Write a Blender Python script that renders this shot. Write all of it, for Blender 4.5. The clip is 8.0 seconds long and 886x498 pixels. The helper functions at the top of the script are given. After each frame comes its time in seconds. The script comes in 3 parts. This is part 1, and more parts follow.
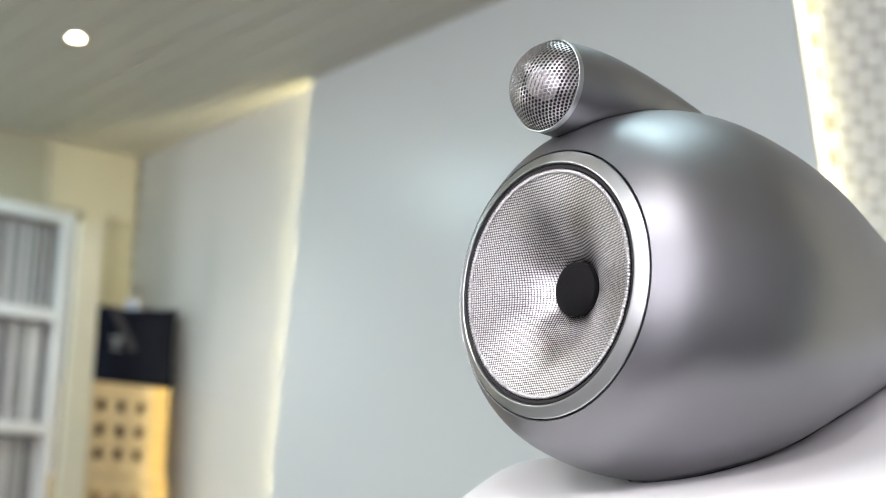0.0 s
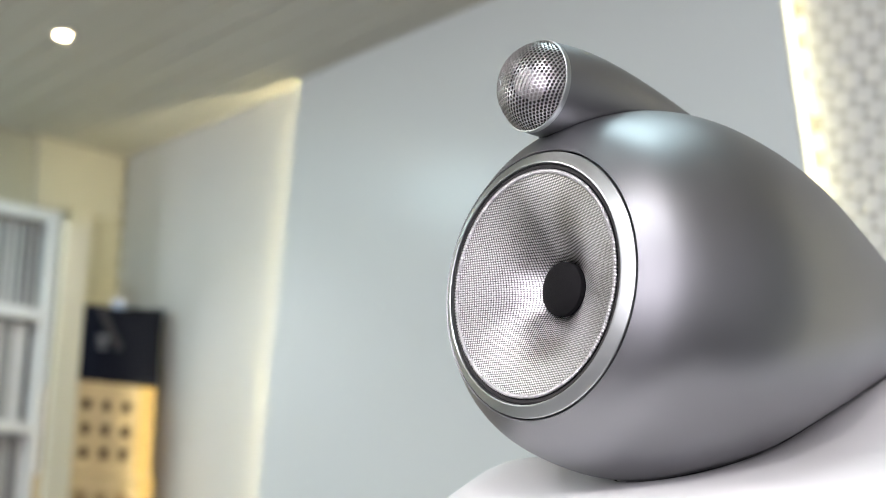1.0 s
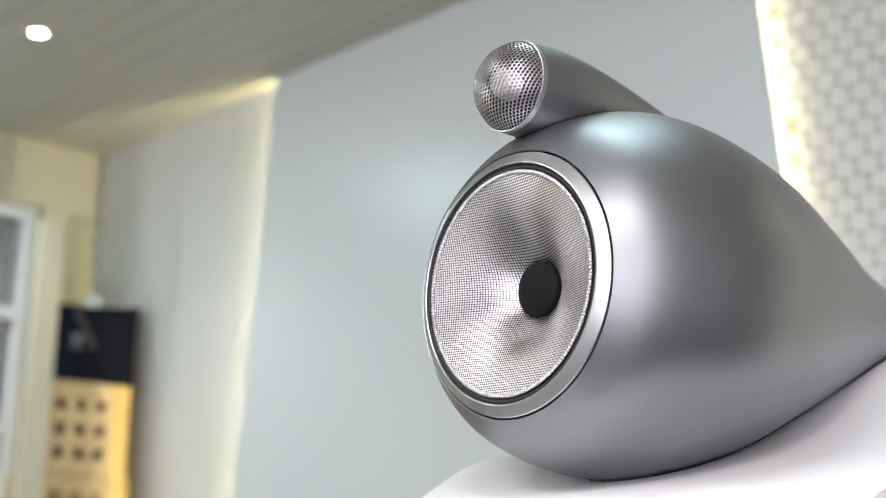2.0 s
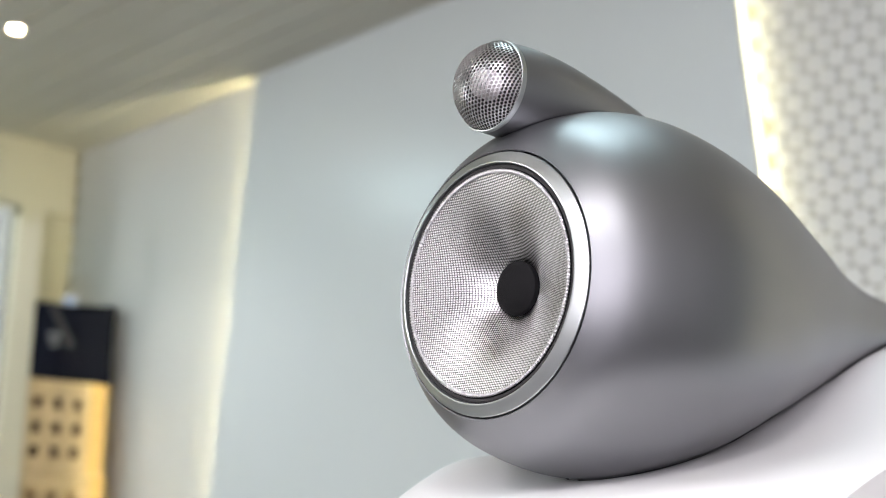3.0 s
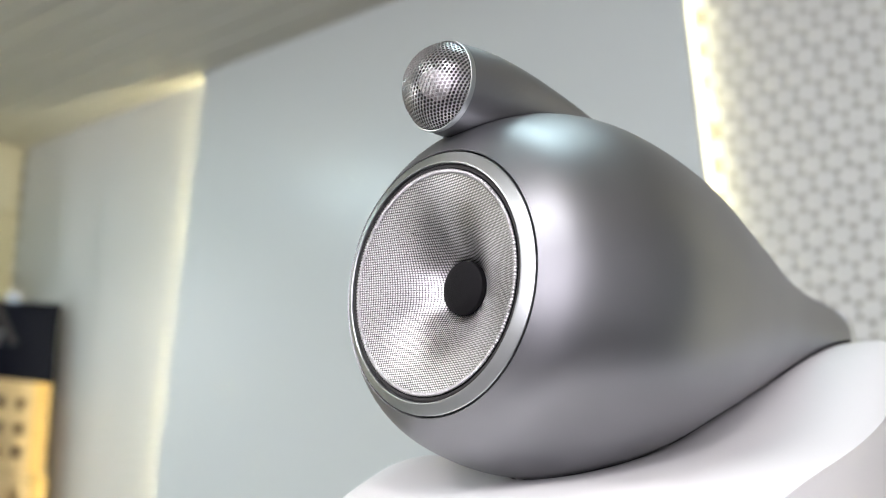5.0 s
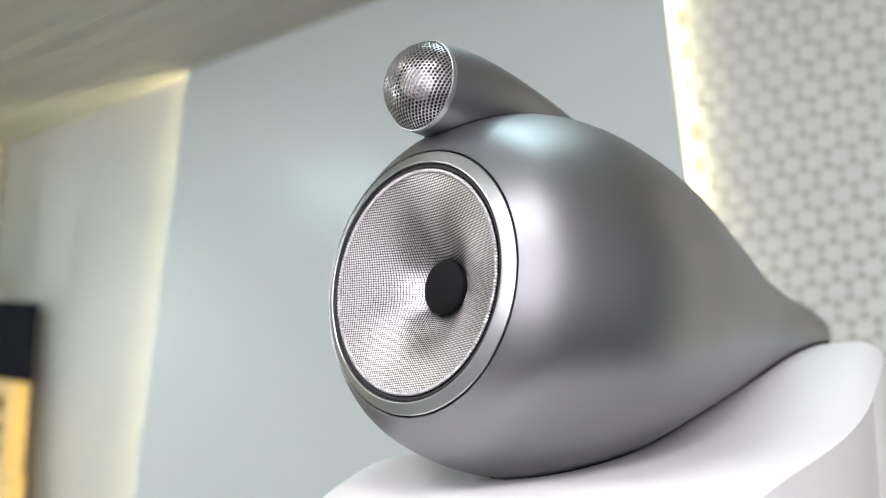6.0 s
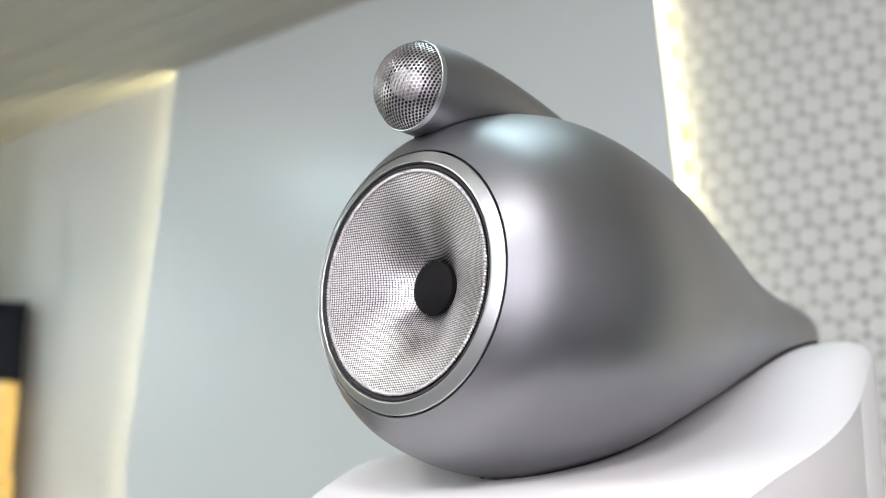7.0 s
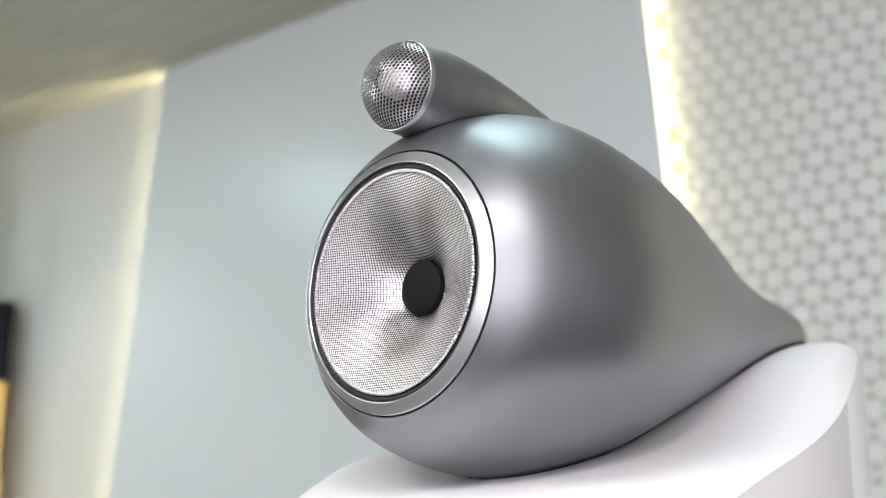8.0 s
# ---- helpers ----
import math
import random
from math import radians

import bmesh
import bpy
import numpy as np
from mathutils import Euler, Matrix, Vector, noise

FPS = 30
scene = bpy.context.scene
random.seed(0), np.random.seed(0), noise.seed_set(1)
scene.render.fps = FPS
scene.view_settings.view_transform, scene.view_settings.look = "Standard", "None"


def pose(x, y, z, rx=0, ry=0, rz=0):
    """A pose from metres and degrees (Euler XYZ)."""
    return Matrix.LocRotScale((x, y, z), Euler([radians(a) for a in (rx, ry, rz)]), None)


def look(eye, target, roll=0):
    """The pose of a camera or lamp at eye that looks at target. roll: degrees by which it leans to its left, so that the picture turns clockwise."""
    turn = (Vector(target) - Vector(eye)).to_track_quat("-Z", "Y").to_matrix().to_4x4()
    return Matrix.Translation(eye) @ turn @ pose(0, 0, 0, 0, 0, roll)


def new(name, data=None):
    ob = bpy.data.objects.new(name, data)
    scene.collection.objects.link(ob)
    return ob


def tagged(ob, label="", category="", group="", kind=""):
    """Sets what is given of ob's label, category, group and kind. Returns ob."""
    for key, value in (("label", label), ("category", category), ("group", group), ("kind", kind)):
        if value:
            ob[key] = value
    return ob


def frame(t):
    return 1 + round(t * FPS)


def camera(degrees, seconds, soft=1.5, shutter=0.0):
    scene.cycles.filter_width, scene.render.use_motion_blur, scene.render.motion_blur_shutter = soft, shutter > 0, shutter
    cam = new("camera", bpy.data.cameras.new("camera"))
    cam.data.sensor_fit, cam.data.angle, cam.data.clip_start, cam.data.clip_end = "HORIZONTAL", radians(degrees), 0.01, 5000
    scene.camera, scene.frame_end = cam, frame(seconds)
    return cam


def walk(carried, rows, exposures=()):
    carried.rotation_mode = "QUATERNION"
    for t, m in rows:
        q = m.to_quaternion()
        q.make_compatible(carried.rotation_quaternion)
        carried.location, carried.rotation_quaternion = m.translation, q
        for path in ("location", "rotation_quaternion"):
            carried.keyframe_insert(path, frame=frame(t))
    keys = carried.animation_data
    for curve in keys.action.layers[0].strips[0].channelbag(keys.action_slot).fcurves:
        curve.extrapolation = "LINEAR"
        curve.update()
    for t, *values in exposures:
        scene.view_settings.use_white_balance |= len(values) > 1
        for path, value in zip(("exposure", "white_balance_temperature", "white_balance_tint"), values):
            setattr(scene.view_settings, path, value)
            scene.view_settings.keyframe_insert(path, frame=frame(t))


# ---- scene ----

# Heights: floor at 0, axis of the midrange driver at AXIS. The loudspeaker faces -y.
AXIS = 1.05
cam = camera(40.0, 8.0, soft=0.9)
ROWS = [
    (0, 0.5618, -0.5434, 0.8834, 103.649, -0.611, 50.840),
    (0.5, 0.5620, -0.5434, 0.8834, 103.649, -0.629, 50.621),
    (1, 0.5623, -0.5434, 0.8832, 103.647, -0.643, 50.223),
    (1.5, 0.5628, -0.5435, 0.8830, 103.654, -0.592, 49.660),
    (3, 0.5640, -0.5436, 0.8826, 103.632, -0.605, 48.111),
    (3.5, 0.5645, -0.5436, 0.8824, 103.638, -0.585, 47.528),
    (4, 0.5650, -0.5437, 0.8822, 103.643, -0.591, 46.819),
    (4.5, 0.5655, -0.5437, 0.8820, 103.653, -0.588, 46.199),
    (6, 0.5666, -0.5439, 0.8815, 103.663, -0.556, 44.777),
    (6.5, 0.5669, -0.5439, 0.8814, 103.669, -0.590, 44.442),
    (7, 0.5670, -0.5439, 0.8814, 103.672, -0.548, 44.283),
    (7.5, 0.5672, -0.5439, 0.8813, 103.672, -0.536, 43.996),
    (8, 0.5674, -0.5439, 0.8812, 103.687, -0.510, 43.735),
]
walk(cam, [(t, pose(x, y, z, rx, ry, rz)) for t, x, y, z, rx, ry, rz in ROWS], exposures=[(0, 0.53), (8, 0.53)])
# the lens is open wide: the wall behind is soft
cam.data.dof.use_dof = True
cam.data.dof.focus_distance = 0.79
cam.data.dof.aperture_fstop = 4.8

# ---- room frame: s runs along the long wall away from the camera, d out of the wall ----
NX, NY, DIST = -0.07615, 0.997096, 1.7401
CEIL = AXIS + 1.322
BACK, NEAR = 3.72, -2.60
DEEP = 4.20
ROOM = Matrix(((-NY, -NX, 0, NX * DIST), (NX, -NY, 0, NY * DIST), (0, 0, 1, 0), (0, 0, 0, 1)))
# columns: along the wall, out of the wall into the room, up


# ---- world and lights ----
world = bpy.data.worlds.new("world")
scene.world = world
world.use_nodes = True
world.node_tree.nodes["Background"].inputs[0].default_value = (0.75, 0.85, 1.0, 1)
world.node_tree.nodes["Background"].inputs[1].default_value = 0.3


def area_lamp(name, s, d, z, w, h, power, color, aim):
    data = bpy.data.lights.new(name, "AREA")
    data.shape, data.size, data.size_y, data.energy, data.color = "RECTANGLE", w, h, power, color
    ob = new(name, data)
    eye = ROOM @ Vector((s, d, z))
    ob.matrix_world = look(eye, ROOM @ Vector(aim))
    return ob


LED = (1.0, 0.91, 0.58)
# only the first is in view; the last is added to brighten the cabinet
LAMP_SPOTS = [(2.760, 0.772, 12), (2.745, 2.8, 12), (0.9, 2.8, 15), (-0.945, 2.8, 38)]
for s, d, watts in LAMP_SPOTS:
    spot = bpy.data.lights.new("downlight_beam", "SPOT")
    spot.energy, spot.color, spot.spot_size, spot.spot_blend, spot.shadow_soft_size = watts, (1.0, 0.96, 0.96), radians(120), 0.6, 0.09
    ob = new("downlight_beam", spot)
    ob.matrix_world = look(ROOM @ Vector((s, d, CEIL - 0.03)), ROOM @ Vector((s, d, 0)))
area_lamp("window_daylight", -1.78, DEEP + 0.02, 1.05, 1.40, 1.7, 36, (0.98, 0.915, 1.0), (-1.78, 0.0, 1.05))
area_lamp("glass_door_daylight", NEAR - 0.02, 3.55, 1.22, 1.0, 1.95, 11, (0.97, 0.91, 1.0), (1.0, 3.55, 1.22))
area_lamp("side_window_daylight", 3.36, DEEP + 0.02, 1.05, 0.62, 1.5, 24, (0.95, 0.965, 1.0), (3.36, 0.0, 1.05))
COOL = (0.66, 0.94, 1.0)
# third entry is an added fill that brightens the cabinet front
PANEL_LIGHTS = [(0.10, 1.36, 0.54, 0.42, 3.2, COOL), (3.00, 1.32, 0.50, 0.28, 8.0, COOL), (0.5, 3.4, 0.90, 0.60, 7.5, (0.97, 0.955, 1.0)), (-1.12, 3.40, 1.10, 1.30, 18.0, (0.985, 0.925, 1.0))]
for s, d, w, h, watts, tone in PANEL_LIGHTS:
    area_lamp("ceiling_panel_light", s, d, CEIL - 0.014, w, h, watts, tone, (s, d + 0.0001, 0))

# ---- materials ----


def mat(name, base, rough=0.5, metal=0.0, vary=0.06, scale=6.0, bump=0.0, bump_scale=200.0, coat=0.0, emit=None, strength=0.0, island=False):
    m = bpy.data.materials.new(name)
    m.use_nodes = True
    nt = m.node_tree
    b = nt.nodes["Principled BSDF"]
    b.inputs["Roughness"].default_value, b.inputs["Metallic"].default_value = rough, metal
    b.inputs["Coat Weight"].default_value = coat
    tc = nt.nodes.new("ShaderNodeTexCoord")
    big = nt.nodes.new("ShaderNodeTexNoise")
    big.inputs["Scale"].default_value, big.inputs["Detail"].default_value = scale, 6
    nt.links.new(tc.outputs["Object"], big.inputs["Vector"])
    ramp = nt.nodes.new("ShaderNodeMapRange")
    ramp.inputs["To Min"].default_value, ramp.inputs["To Max"].default_value = 1 - vary, 1 + vary
    nt.links.new(big.outputs["Fac"], ramp.inputs["Value"])
    mul = nt.nodes.new("ShaderNodeMix")
    mul.data_type, mul.blend_type = "RGBA", "MULTIPLY"
    mul.inputs[0].default_value = 1
    mul.inputs[6].default_value = (*base, 1)
    nt.links.new(ramp.outputs[0], mul.inputs[7])
    nt.links.new(mul.outputs[2], b.inputs["Base Color"])
    rr = nt.nodes.new("ShaderNodeMapRange")
    rr.inputs["To Min"].default_value, rr.inputs["To Max"].default_value = max(0.02, rough * 0.9), min(1, rough * 1.1)
    nt.links.new(big.outputs["Fac"], rr.inputs["Value"])
    nt.links.new(rr.outputs[0], b.inputs["Roughness"])
    if bump:
        fine = nt.nodes.new("ShaderNodeTexNoise")
        fine.inputs["Scale"].default_value, fine.inputs["Detail"].default_value = bump_scale, 3
        nt.links.new(tc.outputs["Object"], fine.inputs["Vector"])
        bp = nt.nodes.new("ShaderNodeBump")
        bp.inputs["Strength"].default_value, bp.inputs["Distance"].default_value = bump, 0.001
        nt.links.new(fine.outputs["Fac"], bp.inputs["Height"])
        nt.links.new(bp.outputs[0], b.inputs["Normal"])
    if emit:
        b.inputs["Emission Color"].default_value, b.inputs["Emission Strength"].default_value = (*emit, 1), strength
    return m


def wood(name, dark, light):
    m = mat(name, light, 0.5, bump=0.15, bump_scale=90)
    nt = m.node_tree
    b = nt.nodes["Principled BSDF"]
    tc = nt.nodes.new("ShaderNodeTexCoord")
    mp = nt.nodes.new("ShaderNodeMapping")
    mp.inputs["Scale"].default_value = (9, 9, 70)
    grain = nt.nodes.new("ShaderNodeTexNoise")
    grain.inputs["Scale"].default_value, grain.inputs["Detail"].default_value = 1.0, 8
    ramp = nt.nodes.new("ShaderNodeValToRGB")
    ramp.color_ramp.elements[0].color, ramp.color_ramp.elements[1].color = (*dark, 1), (*light, 1)
    ramp.color_ramp.elements[0].position, ramp.color_ramp.elements[1].position = 0.3, 0.65
    nt.links.new(tc.outputs["Object"], mp.inputs["Vector"])
    nt.links.new(mp.outputs[0], grain.inputs["Vector"])
    nt.links.new(grain.outputs["Fac"], ramp.inputs["Fac"])
    nt.links.new(ramp.outputs[0], b.inputs["Base Color"])
    return m


def weave(name):
    """Silvery woven cone: crossing threads along x and z, each glossy across its own run."""
    m = mat(name, (0.62, 0.60, 0.62), 0.34, 1.0)
    nt = m.node_tree
    out = nt.nodes["Material Output"]
    tc = nt.nodes.new("ShaderNodeTexCoord")
    waves = []
    for axis in ("X", "Z"):
        w = nt.nodes.new("ShaderNodeTexWave")
        w.wave_type, w.bands_direction, w.wave_profile = "BANDS", axis, "SIN"
        w.inputs["Scale"].default_value = WEAVE
        w.inputs["Distortion"].default_value, w.inputs["Detail"].default_value = 1.2, 0.0
        w.inputs["Detail Scale"].default_value = 0.3
        nt.links.new(tc.outputs["Object"], w.inputs["Vector"])
        waves.append(w)

    def calc(op, a, b):
        node = nt.nodes.new("ShaderNodeMath")
        node.operation = op
        nt.links.new(a, node.inputs[0])
        if isinstance(b, float):
            node.inputs[1].default_value = b
        else:
            nt.links.new(b, node.inputs[1])
        return node.outputs[0]

    over = calc("GREATER_THAN", waves[0].outputs["Fac"], waves[1].outputs["Fac"])
    knot = calc("MULTIPLY", waves[0].outputs["Fac"], waves[1].outputs["Fac"])
    fibre = nt.nodes.new("ShaderNodeTexNoise")
    fibre.inputs["Scale"].default_value = 700
    nt.links.new(tc.outputs["Object"], fibre.inputs["Vector"])
    tone = calc("MULTIPLY_ADD", fibre.outputs["Fac"], 0.25)
    nt.links.new(knot, tone.node.inputs[2])
    ramp = nt.nodes.new("ShaderNodeValToRGB")
    ramp.color_ramp.elements[0].color, ramp.color_ramp.elements[1].color = (0.12, 0.115, 0.12, 1), (0.85, 0.835, 0.855, 1)
    ramp.color_ramp.elements[0].position, ramp.color_ramp.elements[1].position = 0.13, 0.42
    nt.links.new(tone, ramp.inputs["Fac"])
    bp = nt.nodes.new("ShaderNodeBump")
    bp.inputs["Strength"].default_value, bp.inputs["Distance"].default_value = 0.07, 0.0008
    nt.links.new(knot, bp.inputs["Height"])
    mix = nt.nodes.new("ShaderNodeMixShader")
    nt.links.new(over, mix.inputs[0])
    # threads along x show where the z bands lie on top, and the other way round
    for slot, across in ((1, (0, 0, 1)), (2, (1, 0, 0))):
        b = nt.nodes.new("ShaderNodeBsdfPrincipled")
        b.inputs["Metallic"].default_value, b.inputs["Roughness"].default_value = 1.0, THREAD_GLOSS
        b.inputs["Anisotropic"].default_value = 1.0
        way = nt.nodes.new("ShaderNodeCombineXYZ")
        for k in range(3):
            way.inputs[k].default_value = across[k]
        nt.links.new(way.outputs[0], b.inputs["Tangent"])
        nt.links.new(ramp.outputs[0], b.inputs["Base Color"])
        nt.links.new(bp.outputs[0], b.inputs["Normal"])
        nt.links.new(b.outputs[0], mix.inputs[slot])
    nt.nodes.remove(nt.nodes["Principled BSDF"])
    nt.links.new(mix.outputs[0], out.inputs["Surface"])
    return m


WEAVE, THREAD_GLOSS = 190.0, 0.35
M_HEAD = mat("silver_paint", (0.300, 0.302, 0.316), 0.445, 1.0, vary=0.02, scale=5, bump=0.03, bump_scale=1800)
M_RING = mat("brushed_aluminium", (0.60, 0.625, 0.63), 0.34, 1.0, vary=0.03, scale=30)
M_BLACK = mat("black_rubber", (0.02, 0.018, 0.02), 0.55, bump=0.3, bump_scale=900)
M_CAP = mat("black_cap", (0.006, 0.0055, 0.0065), 0.75, vary=0.2, scale=40, bump=0.3, bump_scale=1500)
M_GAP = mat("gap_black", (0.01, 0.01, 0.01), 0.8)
M_CONE = weave("woven_silver")
M_BRAID = mat("braid", (0.75, 0.73, 0.75), 0.3, 0.9, vary=0.3, scale=400, bump=0.8, bump_scale=900)
M_GRILLE = mat("grille_steel", (0.92, 0.90, 0.91), 0.34, 1.0, vary=0.05, scale=60)
M_DOME = mat("tweeter_dome", (0.66, 0.61, 0.62), 0.45, 0.3)
M_WHITE = mat("white_lacquer", (0.88, 0.87, 0.875), 0.36, vary=0.012, scale=3)
M_WALL = mat("wall_white", (0.72, 0.72, 0.70), 0.7, vary=0.04, scale=3, bump=0.1, bump_scale=150)
M_WALL_GREY = mat("wall_grey", (0.60, 0.595, 0.60), 0.7, vary=0.05, scale=3, bump=0.1, bump_scale=150)
M_PAD = mat("hex_pad", (0.69, 0.695, 0.67), 0.45, vary=0.03, scale=8, bump=0.08, bump_scale=300)
M_JOINT = mat("hex_joint", (0.30, 0.29, 0.245), 0.6, vary=0.06, scale=10)
M_PANEL = mat("blue_grey_panel", (0.66, 0.705, 0.71), 0.30, vary=0.015, scale=2.5)
M_PANEL_DARK = mat("grey_green_panel", (0.33, 0.37, 0.365), 0.30, vary=0.015, scale=2.5)
M_CEIL = mat("ceiling_board", (0.49, 0.475, 0.405), 0.45, vary=0.04, scale=4, bump=0.05, bump_scale=120)
M_VOID = mat("void_board", (0.20, 0.19, 0.17), 0.8)
M_CREAM = mat("cream_paint", (0.60, 0.565, 0.43), 0.55, vary=0.04, scale=4)
M_OLIVE = mat("back_wall_paint", (0.54, 0.51, 0.375), 0.65, vary=0.05, scale=4)
M_FLOOR = mat("floor_tile", (0.20, 0.193, 0.196), 0.45, vary=0.06, scale=2, bump=0.05, bump_scale=60)
M_RUG = mat("rug_pile", (0.026, 0.025, 0.028), 0.95, vary=0.2, scale=9, bump=0.8, bump_scale=400)
M_PINE = wood("pine", (0.46, 0.33, 0.17), (0.60, 0.455, 0.25))
M_PINE2 = wood("amber_pine", (0.52, 0.33, 0.10), (0.66, 0.45, 0.16))
# dark brown for the shade inside the box holes
M_HOLE_SHADE = mat("hole_shade", (0.09, 0.05, 0.02), 0.8)
M_BAG = mat("black_cloth", (0.006, 0.007, 0.013), 0.85, vary=0.2, scale=20, bump=0.5, bump_scale=500)
M_BAG.node_tree.nodes["Principled BSDF"].inputs["Specular IOR Level"].default_value = 0.08
M_CAP.node_tree.nodes["Principled BSDF"].inputs["Specular IOR Level"].default_value = 0.2
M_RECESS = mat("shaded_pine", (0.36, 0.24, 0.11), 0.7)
M_GREY = mat("grey_print", (0.22, 0.23, 0.25), 0.6)
M_PALE_BLUE = mat("pale_blue_card", (0.42, 0.50, 0.66), 0.6)
M_STRAP = mat("dark_webbing", (0.035, 0.035, 0.04), 0.8)
M_SHELF = mat("white_shelf", (0.78, 0.78, 0.76), 0.4)
SLEEVES = [mat("sleeve_" + n, c, 0.5, vary=0.1) for n, c in (("black", (0.05, 0.05, 0.06)), ("grey", (0.26, 0.26, 0.26)), ("pale", (0.55, 0.55, 0.54)), ("white", (0.72, 0.71, 0.70)), ("pink", (0.62, 0.48, 0.44)))]
M_LED_DIM = mat("led_strip_dim", (0.9, 0.85, 0.6), 0.5, emit=LED, strength=13.0)
M_LED = mat("led_strip", (0.9, 0.85, 0.6), 0.5, emit=LED, strength=12.0)
M_LED_HIGH = mat("led_strip_double", (0.9, 0.85, 0.6), 0.5, emit=LED, strength=112.0)
M_TILE = mat("light_panel", (0.9, 0.9, 0.9), 0.4, emit=(0.90, 0.97, 1.0), strength=1.2)
M_LAMP = mat("lamp_disc", (0.9, 0.9, 0.9), 0.4, emit=(1.0, 0.80, 0.52), strength=45.0)

# ---- mesh helpers ----


def obj_from(name, bm, material, parent=None, smooth=True):
    bmesh.ops.recalc_face_normals(bm, faces=bm.faces)
    me = bpy.data.meshes.new(name)
    bm.to_mesh(me)
    bm.free()
    me.materials.append(material)
    for p in me.polygons:
        p.use_smooth = smooth
    ob = new(name, me)
    if parent:
        ob.parent = parent
    return ob


def part(name, bm, material, parent, label="", smooth=True):
    ob = obj_from(name, bm, material, parent, smooth)
    return tagged(ob, label) if label else ob


def add_box(bm, x0, x1, y0, y1, z0, z1, bevel=0.0):
    vs = [bm.verts.new((x, y, z)) for x in (x0, x1) for y in (y0, y1) for z in (z0, z1)]
    fs = [bm.faces.new([vs[i] for i in q]) for q in ((0, 1, 3, 2), (4, 6, 7, 5), (0, 4, 5, 1), (2, 3, 7, 6), (0, 2, 6, 4), (1, 5, 7, 3))]
    if bevel:
        es = list({e for f in fs for e in f.edges})
        bmesh.ops.bevel(bm, geom=es, offset=bevel, segments=2, affect="EDGES", profile=0.5)
    return bm


def box(x0, x1, y0, y1, z0, z1, bevel=0.0):
    return add_box(bmesh.new(), x0, x1, y0, y1, z0, z1, bevel)


def lathe(profile, segs=96, centre=None, close=False):
    """Turns (radius, y) pairs about the y axis; centre(y) gives the axis height."""
    bm = bmesh.new()
    rings = []
    for r, y in profile:
        zc = centre(y) if centre else 0.0
        if r < 1e-6:
            rings.append([bm.verts.new((0, y, zc))])
        else:
            rings.append([bm.verts.new((r * math.cos(2 * math.pi * i / segs), y, zc + r * math.sin(2 * math.pi * i / segs))) for i in range(segs)])
    pairs = list(zip(rings, rings[1:])) + ([(rings[-1], rings[0])] if close else [])
    for a, b in pairs:
        for i in range(segs):
            j = (i + 1) % segs
            if len(a) == 1:
                bm.faces.new((a[0], b[i], b[j]))
            elif len(b) == 1:
                bm.faces.new((a[i], b[0], a[j]))
            else:
                bm.faces.new((a[i], b[i], b[j], a[j]))
    bm.normal_update()
    for e in bm.edges:
        if len(e.link_faces) == 2 and e.calc_face_angle() > 0.45:
            e.smooth = False
    return bm


def spline(xs, ys, q):
    """Natural cubic spline through a few knots."""
    n = len(xs)
    h = np.diff(xs)
    A, b = np.zeros((n, n)), np.zeros(n)
    A[0, 0] = A[-1, -1] = 1
    for i in range(1, n - 1):
        A[i, i - 1], A[i, i], A[i, i + 1] = h[i - 1], 2 * (h[i - 1] + h[i]), h[i]
        b[i] = 6 * ((ys[i + 1] - ys[i]) / h[i] - (ys[i] - ys[i - 1]) / h[i - 1])
    M = np.linalg.solve(A, b)
    q = np.asarray(q, float)
    i = np.clip(np.searchsorted(xs, q) - 1, 0, n - 2)
    xs, ys = np.asarray(xs), np.asarray(ys)
    t, s = q - xs[i], xs[i + 1] - q
    return (M[i] * s ** 3 + M[i + 1] * t ** 3) / (6 * h[i]) + (ys[i] / h[i] - M[i] * h[i] / 6) * s + (ys[i + 1] / h[i] - M[i + 1] * h[i] / 6) * t


def structure(name, bm, material, label, category, smooth=False):
    ob = obj_from(name, bm, material, None, smooth)
    ob.matrix_world = ROOM
    return tagged(ob, label, category, kind="structure")


def thing(name, label, category, m, group=""):
    ob = new(name)
    ob.matrix_world = m
    return tagged(ob, label, category, group)


# ---- room shell ----
structure("floor", box(NEAR - 0.1, BACK + 0.1, -0.1, DEEP + 0.1, -0.1, 0), M_FLOOR, "dark grey smooth floor of the listening room", "floor")
structure("wall_long", box(NEAR - 0.1, BACK + 0.1, -0.12, 0, 0, CEIL), M_JOINT, "greyish wall behind the raised hexagon pads", "wall")
structure("wall_back", box(BACK, BACK + 0.12, 0, DEEP, 0, CEIL), M_OLIVE, "olive-cream painted end wall of the room", "wall")
bm = bmesh.new()
for s0, s1, z0, z1 in ((NEAR, -2.48, 0, CEIL), (-1.08, 3.05, 0, CEIL), (3.67, BACK, 0, CEIL), (3.05, 3.67, 0, 0.3), (3.05, 3.67, 1.8, CEIL), (-2.48, -1.08, 0, 0.2), (-2.48, -1.08, 1.9, CEIL)):
    add_box(bm, s0, s1, DEEP, DEEP + 0.12, z0, z1)
structure("wall_far", bm, M_WALL, "plain white painted side wall with two window openings", "wall")
bm = bmesh.new()
for d0, d1, z0, z1 in ((0, 3.05, 0, CEIL), (4.05, DEEP, 0, CEIL), (3.05, 4.05, 0, 0.245), (3.05, 4.05, 2.195, CEIL)):
    add_box(bm, NEAR - 0.12, NEAR, d0, d1, z0, z1)
structure("wall_near", bm, M_WALL_GREY, "plain grey painted end wall with a tall opening", "wall")
